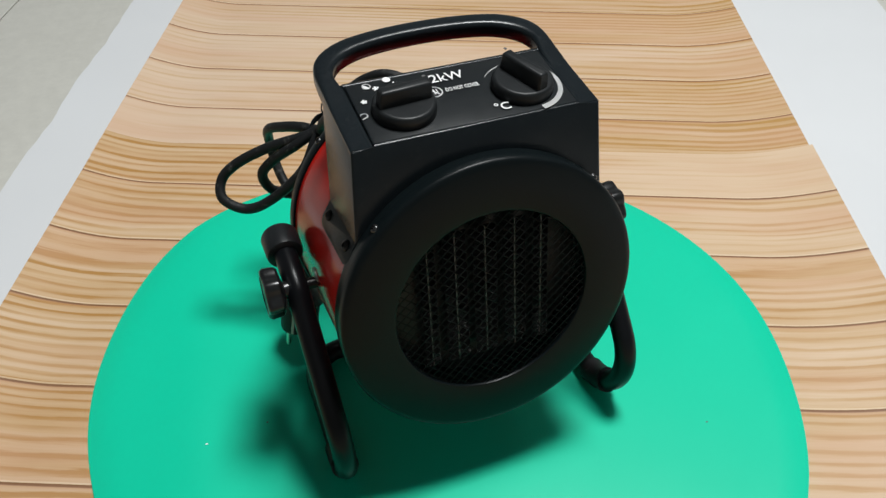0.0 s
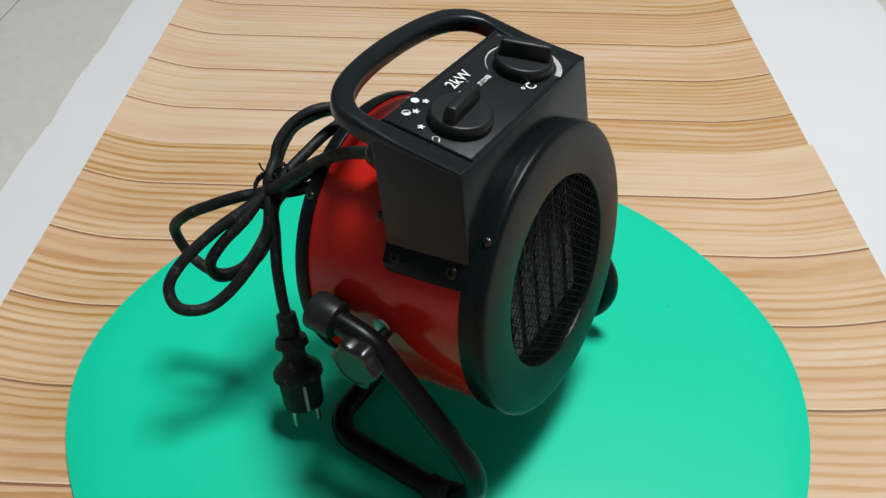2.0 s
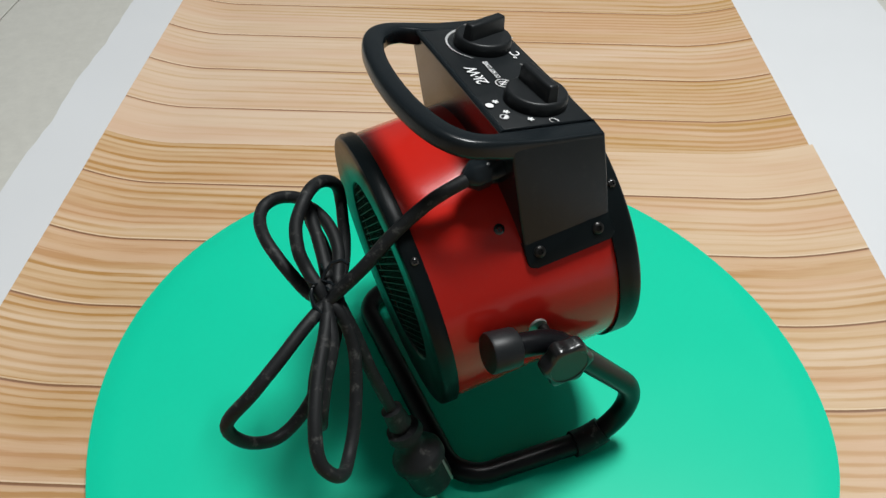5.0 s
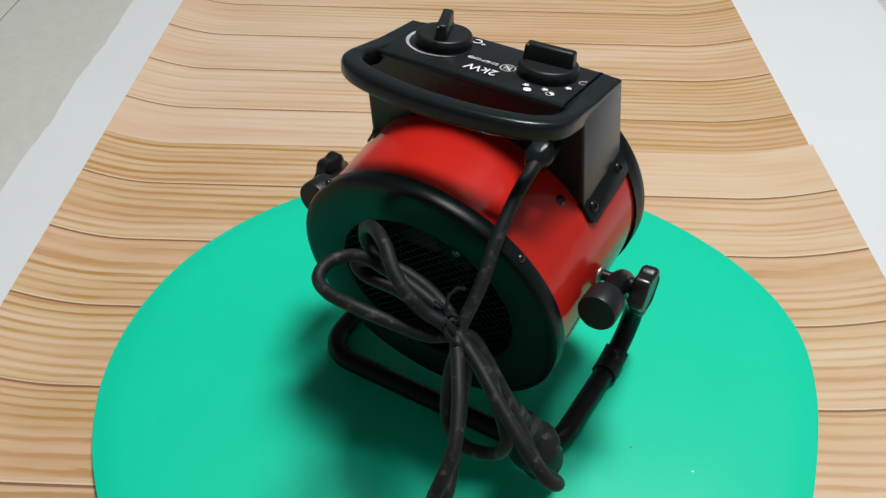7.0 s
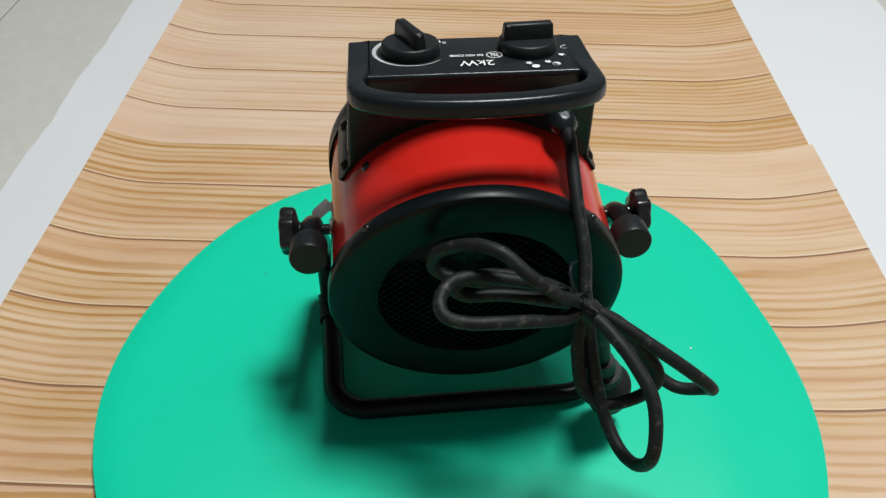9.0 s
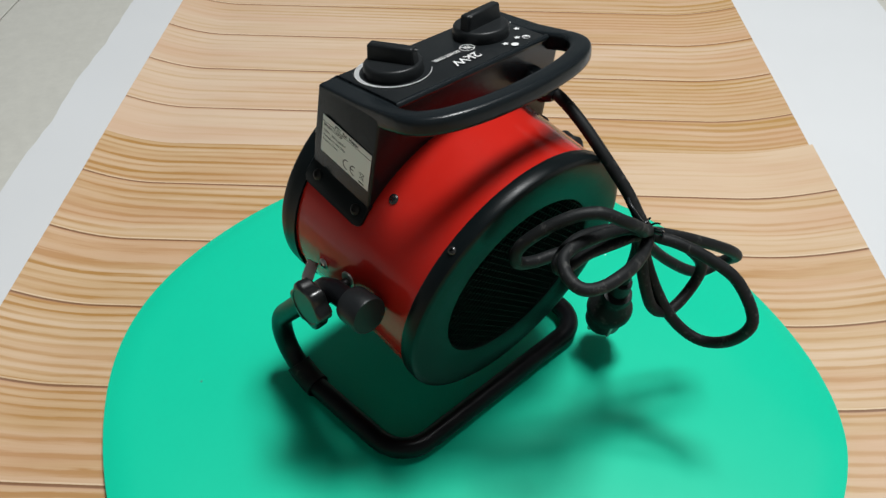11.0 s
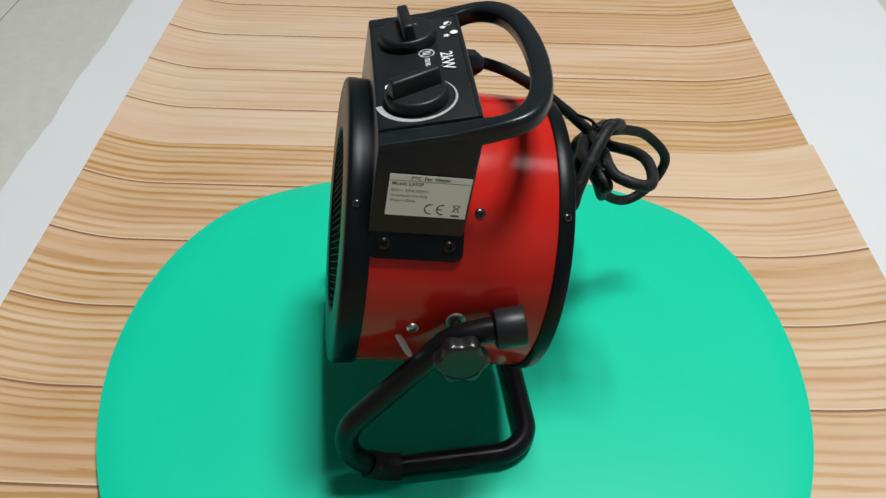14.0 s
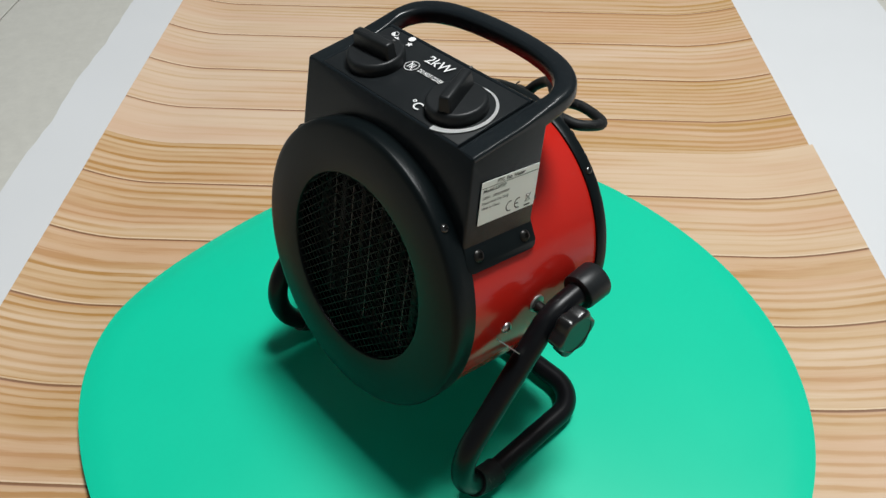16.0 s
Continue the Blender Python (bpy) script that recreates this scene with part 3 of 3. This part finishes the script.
    for s in (-1, 1):
        part("earth_strip", box_bm(0.0026, 0.0220, 0.0014, 0.0004, 1), DULLSTEEL, plug, "flat metal earth contact", m=M @ Matrix.Translation((0, 0.0670, 0.0159 * s)))
        part("pin", lathe([(0.078, 0.0022), (0.0945, 0.0023), (0.0965, 0.0014)], 12, closed=False), BRASS, plug, "bare metal pin", m=M @ Matrix.Translation((0.0088 * s, 0, 0)))
    return c


def bend(a, corner, b, r, n=12):
    """Points of the arc of radius r that rounds a corner between a and b."""
    a, corner, b = Vector(a), Vector(corner), Vector(b)
    u, v = (a - corner).normalized(), (b - corner).normalized()
    half = u.angle(v) / 2
    centre = corner + (u + v).normalized() * (r / math.sin(half))
    p, q = corner + u * (r / math.tan(half)) - centre, corner + v * (r / math.tan(half)) - centre
    total = math.pi - 2 * half
    return [centre + (p * math.sin((1 - i / n) * total) + q * math.sin(i / n * total)) / math.sin(total) for i in range(n + 1)]


def leg_frame(parent):
    """One bent tube, a little askew: capped ends behind the pivots, slanting legs, ground runs and a rear cross bar."""
    low = 0.0105
    sides = {1: ((0.1176, -0.1390, low), 0.0409, (0.1085, 0.0490, low), 0.0285), -1: ((-0.1102, -0.1415, low), 0.0406, (-0.1055, 0.0455, low), 0.0285)}
    halves = {}
    for s, (front, wide, rear, tight) in sides.items():
        pivot = (0.1163 * s, -0.0190, 0.1479)
        pts = spline([(0.1165 * s, 0.0250, 0.1588), (0.1165 * s, 0.0100, 0.1575), (0.1164 * s, -0.0050, 0.1547), (0.1162 * s, -0.0130, 0.1515), pivot], 4)
        arc = bend(pivot, front, rear, wide, 32)
        run = bend(front, rear, (0, rear[1], low), tight)
        pts += [pts[-1].lerp(arc[0], k / 5) for k in range(1, 5)] + arc + [arc[-1].lerp(run[0], k / 5) for k in range(1, 5)] + run
        halves[s] = (pts, [q for q in arc if -0.0775 < q.y < -0.0505 and q.z < 0.03])
    back = [v for v in reversed(halves[-1][0])]
    cross = [halves[1][0][-1].lerp(back[0], k / 8) for k in range(1, 8)]
    fr = part("leg_frame", sweep(halves[1][0] + cross + back, 0.0083, segs=20), TUBE, parent, "bent black steel tube stand", m=STAND)
    for s in (-1, 1):
        bm = lathe([(0.0, 0.0), (0.0, 0.0105), (0.0012, 0.0128), (0.003, 0.0133), (0.019, 0.0136), (0.0205, 0.0129), (0.0205, 0.0)], 32)
        part("end_cap", bm, KNOB, fr, "thick black rubber end cap", m=STAND @ Matrix.Translation((0.1165 * s, 0.0120, 0.1576)) @ Matrix.Rotation(radians(5), 4, "X"))
        part("rubber_foot", sweep(halves[s][1], 0.0104, segs=24), RUBBER, fr, "black rubber sleeve on the ground tube", m=STAND)
    return fr


def heater():
    h = new("fan_heater")
    h.empty_display_size = 0.05
    tagged(h, "red and black round fan heater on a tube stand", "fan heater")
    # drum
    drum = part("drum", lathe([(-0.064, 0.1015), (0.066, 0.1015), (0.066, 0.1002), (-0.064, 0.1002)], 128), RED, h, "glossy red painted steel drum", m=BARREL)
    # liner, backing and baffle are added black parts that keep the openings dark
    part("blackout_liner", lathe([(-0.0640, 0.0985), (-0.0640, 0.1000), (0.0655, 0.1000), (0.0655, 0.0985)], 64), PANEL, drum, "added black lining that keeps the drum dark inside", m=BARREL)
    part("blackout_disc", lathe([(-0.0530, 0.0), (-0.0530, 0.0984), (-0.0500, 0.0984), (-0.0500, 0.0)], 64), PANEL, h, m=BARREL)
    part("blackout_baffle", lathe([(-0.004, 0.0), (-0.004, 0.0998), (0.004, 0.0998), (0.004, 0.0)], 64), BLACK, h, m=BARREL)
    hub = part("fan_hub", lathe([(0.0060, 0.0), (0.0060, 0.0200), (0.0270, 0.0190), (0.0300, 0.0160), (0.0300, 0.0)], 40), BLACK, h, "black fan hub behind the rear mesh", m=BARREL)
    part("screw", screw_bm(0.0036, 0.0020), STEEL, hub, m=BARREL @ Matrix.Translation((0, 0.0300, 0)) @ Matrix.Rotation(radians(-90), 4, "X"))
    for k in range(5):
        bm = box_bm(0.0600, 0.0014, 0.0340, 0.0004, 1)
        part("fan_blade", bm, BLACK, hub, m=BARREL @ Matrix.Rotation(radians(72 * k), 4, "Y") @ Matrix.Translation((0.0490, 0.0175, 0)) @ Matrix.Rotation(radians(28), 4, "X"))
    for s in (-1, 1):
        a = radians(44.3)
        part("screw", screw_bm(0.0036), DARKSTEEL, drum, m=BARREL @ axes((0.1014 * math.cos(a) * s, 0.0107, 0.1014 * math.sin(a)), (0, 1, 0), (s * math.cos(a), 0, math.sin(a))))
    front = part("front_ring", lathe([(-0.0578, 0.1017), (-0.0578, 0.1036), (-0.0650, 0.1039), (-0.0660, 0.1041), (-0.0718, 0.1041), (-0.0734, 0.1034), (-0.0744, 0.1020), (-0.0750, 0.0990), (-0.0752, 0.0700), (-0.0748, 0.0686), (-0.0738, 0.0680), (-0.0690, 0.0680), (-0.0690, 0.0690), (-0.0720, 0.0710), (-0.0720, 0.0995), (-0.0650, 0.1017)], 128), COATED, h, "black powder-coated front ring", m=BARREL)
    back = part("back_ring", lathe([(0.0632, 0.1017), (0.0632, 0.1030), (0.0640, 0.1036), (0.0720, 0.1036), (0.0738, 0.1028), (0.0747, 0.1010), (0.0750, 0.0980), (0.0740, 0.0720), (0.0730, 0.0690), (0.0700, 0.0680), (0.0695, 0.0700), (0.0715, 0.0980), (0.0660, 0.1017)], 128), COATED, h, "black powder-coated rear ring", m=BARREL)
    for ring, y in ((front, -0.0685), (back, 0.0680)):
        r = 0.1038 if y < 0 else 0.1034
        for a in (44.8, 135.2, 270.0):
            part("screw", screw_bm(0.0030, 0.0020), DARKSTEEL, ring, m=BARREL @ axes((r * math.cos(radians(a)), y, r * math.sin(radians(a))), (0, 1, 0), (math.cos(radians(a)), 0, math.sin(radians(a)))))
    wire_mesh(front, -0.0732)
    wire_mesh(back, 0.0716)
    # heating block: upright elements, each with close-set corrugated fins on both sides of a flat bar
    for x, wide in ((-0.0405, 0.0052), (-0.0212, 0.0078), (0.0, 0.0080), (0.0212, 0.0078), (0.0405, 0.0052)):
        m = BARREL @ Matrix.Translation((x, -0.0610, 0.001))
        for s in (-1, 1):
            bm = bmesh.new()
            prev = None
            n = 120
            for k in range(n + 1):
                z = -0.051 + 0.102 * k / n + 0.0004 * noise.noise(Vector((x * 90, s, k * 0.7)))
                lean = 0.0006 * noise.noise(Vector((k * 0.31, x * 50, s * 3)))
                pair = [bm.verts.new((u, -0.0012 if k % 2 else 0.0012, z + dz)) for u, dz in ((s * 0.0007, 0.0), (s * wide, lean + 0.0005 * s))]
                if prev:
                    bm.faces.new((prev[0], prev[1], pair[1], pair[0]))
                prev = pair
            bmesh.ops.solidify(bm, geom=bm.faces[:], thickness=0.00025)
            fins = part("heating_element", bm, ALU, h, "grey corrugated heating fins", m=m, smooth=False)
        part("element_bar", box_bm(0.0010, 0.0016, 0.1030, 0.0002, 1), ALU, fins, m=m, smooth=False)
    part("element_frame", lathe([(-0.060, 0.0690), (-0.060, 0.0998), (-0.046, 0.0998), (-0.046, 0.0690)], 64), BLACK, h, m=BARREL)
    # housing
    box = part("control_housing", housing_bm(), BLACK, h, "black plastic control housing with a sloping top", m=DRUM)
    for s in (-1, 1):
        a = radians(30.5)
        n = Vector((s * math.cos(a), 0, math.sin(a)))
        d = Vector((-s * math.sin(a), 0, math.cos(a)))
        m = DRUM @ axes(n * 0.0998 + Vector((0, -0.0300, 0)) - d * 0.001, (0, 1, 0), n)
        out = [(0.0308, 0.0090), (-0.0308, 0.0090)] + [(-0.0258 + 0.005 * math.cos(w), -0.0048 + 0.005 * math.sin(w)) for w in (math.pi * (1 + i / 10) for i in range(6))] + [(0.0258 + 0.005 * math.cos(w), -0.0048 + 0.005 * math.sin(w)) for w in (math.pi * (1.5 + i / 10) for i in range(6))]
        fl = part("mounting_flange", prism([(u, v * s) for u, v in out], -0.0021, 0.0021, 0.0010), COATED, box, m=m)
        for y in (-0.0500, -0.0085):
            part("screw", screw_bm(0.0040, 0.0022), BLACKSCREW, fl, "dark cross-head screw", m=DRUM @ axes(n * 0.1018 + Vector((0, y, 0)) - d * 0.001, (0, 1, 0), n))
    panel = [(-0.0656, -0.0586), (0.0656, -0.0586), (0.0656, -0.0030), (-0.0656, -0.0030)]
    bm = prism(panel, 0, 0.0005, 0.0002)
    for v in bm.verts:
        v.co.z += top_z(v.co.y) - 0.0009
    pan = part("control_panel", bm, PANEL, box, "matt black control panel with white printing", m=DRUM)
    part("panel_lip", sweep([Vector((x, -0.0012, top_z(-0.0012) - 0.0024)) for x in (-0.0672, -0.0655, 0.0, 0.0655, 0.0672)], 0.0023, 0.0023, 16, up=(0, 0, 1)), BLACK, box, m=DRUM)
    part("handle", handle_bm(), BLACK, h, "bowed black plastic carrying handle", m=DRUM)
    for x, turn, name, label in ((-0.0392, 4.0, "mode_knob", "black mode knob"), (0.0390, 113.0, "thermostat_knob", "black thermostat knob")):
        k = part(name, knob_bm(), KNOB, h, label, m=on_top(x, -0.0358, -0.0003, turn))
        part("pointer_mark", box_bm(0.0022, 0.0016, 0.0006, 0.0002, 1), INKGREY, k, m=on_top(x, -0.0358, 0.0182, turn) @ Matrix.Translation((0.0140, 0, 0)))
    # printing
    lift = 0.0007
    lettering("2kW", 0.0082, on_top(-0.0030, -0.0138, lift), INK, pan, bold=0.00009, stretch=0.98)
    lettering("DO NOT COVER", 0.0034, on_top(-0.0085, -0.0262, lift), INK, pan, bold=0.00008, stretch=0.62, align="LEFT")
    lettering("\u00b0C", 0.0068, on_top(0.0187, -0.0515, lift), INK, pan, bold=0.00010)
    print_arc(-0.0158, -0.0258, 0.0050, 0, 360, 0.0009, 0.0009, pan, name="warning_ring")
    part("warning_bar", box_bm(0.0095, 0.0008, 0.0001), INK, pan, m=on_top(-0.0158, -0.0258, lift, -50), smooth=False)
    for k in (-1, 0, 1):
        part("warning_wave", box_bm(0.0007, 0.0052, 0.0001), INK, pan, m=on_top(-0.0158 + 0.0019 * k, -0.0258, lift), smooth=False)
    print_arc(0.0390, -0.0358, 0.0243, -82, 142, 0.0040, 0.0004, pan)
    print_fan(-0.0600, -0.0225, 0.0023, pan)
    print_fan(-0.0490, -0.0120, 0.0023, pan)
    print_disc(-0.0540, -0.0085, 0.0025, pan, False)
    print_fan(-0.0365, -0.0108, 0.0023, pan)
    print_disc(-0.0400, -0.0055, 0.0026, pan, True)
    print_arc(-0.0640, -0.0350, 0.0021, -70, 170, 0.0008, 0.0006, pan, name="off_mark")
    part("off_mark", box_bm(0.0030, 0.0007, 0.0001), INK, pan, m=on_top(-0.0645, -0.0374, lift, 25), smooth=False)
    # rating label on the housing's side
    slant = math.atan2(0.0042, 0.0705)
    n = Vector((math.cos(slant), 0, math.sin(slant)))
    side_x = lambda z: 0.0808 + (0.1180 - z) * 0.0042 / 0.0705

    def on_label(y, z, lift):
        return DRUM @ axes((side_x(z) + lift, y, z), (0, 1, 0), n)

    lab = part("rating_label", box_bm(0.0500, 0.0295, 0.0004, 0.0001, 1), STICKER, box, "white printed rating label", m=on_label(-0.0268, 0.0856, 0.0010))
    L = 0.00125
    lettering("PTC  Fan  Heater", 0.0024, on_label(-0.0268, 0.0980, L), INKDARK, lab, bold=0.00006, stretch=1.0)
    part("label_rule", box_bm(0.0490, 0.0003, 0.0001), INKDARK, lab, m=on_label(-0.0268, 0.0960, L), smooth=False)
    lettering("Model: LXF2P", 0.0024, on_label(-0.0500, 0.0938, L), INKDARK, lab, bold=0.00003, align="LEFT")
    for i, s in enumerate(("230V~  50Hz,2000W", "Household Use Only", "Made in China")):
        lettering(s, 0.0019, on_label(-0.0500, 0.0891 - 0.0036 * i, L), INKGREY, lab, align="LEFT")
    # CE mark and crossed bin
    for y0, tooth in ((-0.0245, False), (-0.0170, True)):
        bm = bmesh.new()
        prev = None
        for i in range(21):
            a = radians(75 + 210 * i / 20)
            pair = [bm.verts.new((r * math.cos(a), r * math.sin(a), 0)) for r in (0.0030, 0.0038)]
            if prev:
                bm.faces.new((prev[0], prev[1], pair[1], pair[0]))
            prev = pair
        part("conformity_mark", bm, INKDARK, lab, m=on_label(y0, 0.0768, L), smooth=False)
        if tooth:
            part("conformity_mark", box_bm(0.0028, 0.0007, 0.0001), INKDARK, lab, m=on_label(y0 - 0.0016, 0.0768, L), smooth=False)
    part("bin_mark", prism([(-0.0019, 0.0025), (0.0019, 0.0025), (0.0014, -0.0025), (-0.0014, -0.0025)], 0, 0.0001), INKGREY, lab, m=on_label(-0.0086, 0.0783, L), smooth=False)
    part("bin_mark", prism([(-0.0015, 0.0021), (0.0015, 0.0021), (0.0011, -0.0021), (-0.0011, -0.0021)], 0, 0.0001), STICKER, lab, m=on_label(-0.0086, 0.0783, L + 0.00008), smooth=False)
    for a in (48, -48):
        part("bin_mark", box_bm(0.0070, 0.0004, 0.0001), INKDARK, lab, m=on_label(-0.0086, 0.0783, L + 0.00018) @ Matrix.Rotation(radians(a), 4, "Z"), smooth=False)
    part("bin_mark", box_bm(0.0052, 0.0011, 0.0001), INKDARK, lab, m=on_label(-0.0086, 0.0729, L), smooth=False)
    part("cable_gland", gland_bm(), BLACK, h, "black hexagonal cable gland", m=DRUM @ Matrix.Translation((-0.0582, 0.0, 0.1030)) @ Matrix.Diagonal((0.84, 1, 0.84, 1)))
    # stand
    fr = leg_frame(h)
    for s in (-1, 1):
        kn = part("hand_knob", star_knob_bm(), GLOSS, h, "black lobed clamping knob", m=STAND @ Matrix.Translation((0.1260 * s, -0.0145 if s < 0 else -0.0110, 0.1505)) @ Matrix.Rotation(0 if s > 0 else math.pi, 4, "Z"))
        part("pivot_bolt", cyl_x(0.0040, 0.1000, 0.1280, 20), BLACKSCREW, kn, "dark pivot bolt", m=STAND @ Matrix.Translation((0, -0.0145 if s < 0 else -0.0110, 0.1505)) @ Matrix.Rotation(0 if s > 0 else math.pi, 4, "Z"))
        part("washer", cyl_x(0.0066, 0.0998, 0.1026, 28, 0.0006), DULLSTEEL, kn, "bright zinc washer", m=STAND @ Matrix.Translation((0, -0.0110, 0.1525)) @ Matrix.Rotation(0 if s > 0 else math.pi, 4, "Z"))
    part("stop_screw", screw_bm(0.0042, 0.0026), STEEL, h, "bright cross-head screw", m=DRUM @ axes((0.1012, -0.0245, -0.0095), (0, 1, 0), (1, 0, -0.05)))
    # a small round-ended plate that stops the stand
    lean = Vector((0.0132, 0.0075, -0.0083)).normalized()
    face = lean.cross(Vector((-0.442, 0.510, -0.738))).normalized()
    out = [(-0.0085, -0.0046)] + [(0.0042 + 0.0046 * math.cos(w), 0.0046 * math.sin(w)) for w in (radians(-90 + 15 * i) for i in range(13))] + [(-0.0085, 0.0046)]
    part("stop_tab", prism(out, -0.0004, 0.0004, 0.0001), DULLSTEEL, h, "bare metal stop tab", m=STAND @ axes((0.1106, -0.0459, 0.1418), lean, face))
    cord(h)
    return h


fan_heater = heater()

# ---- motion of the turntable ----
TURNS = ((0.0, 23.04), (0.5, 31.9), (1.0, 41.3), (1.5, 50.2), (2.0, 59.3), (2.5, 68.2), (3.0, 77.4), (3.5, 86.3), (4.0, 95.4), (5.0, 114.0), (6.0, 132.4), (6.5, 141.4), (7.0, 150.3), (7.5, 159.3), (8.0, 168.6), (8.5, 177.5), (9.0, 186.2),
         (10.0, 205.0), (11.0, 223.9), (11.5, 233.1), (12.0, 242.0), (12.5, 250.8), (13.0, 259.9), (13.5, 268.5), (14.0, 277.4), (14.5, 286.2), (15.0, 295.2), (15.5, 304.1), (16.0, 313.3))


def motions():
    for thing in (disc, fan_heater):
        walk(thing, [(t, pose(0, 0, 0, 0, 0, a)) for t, a in TURNS])


motions()
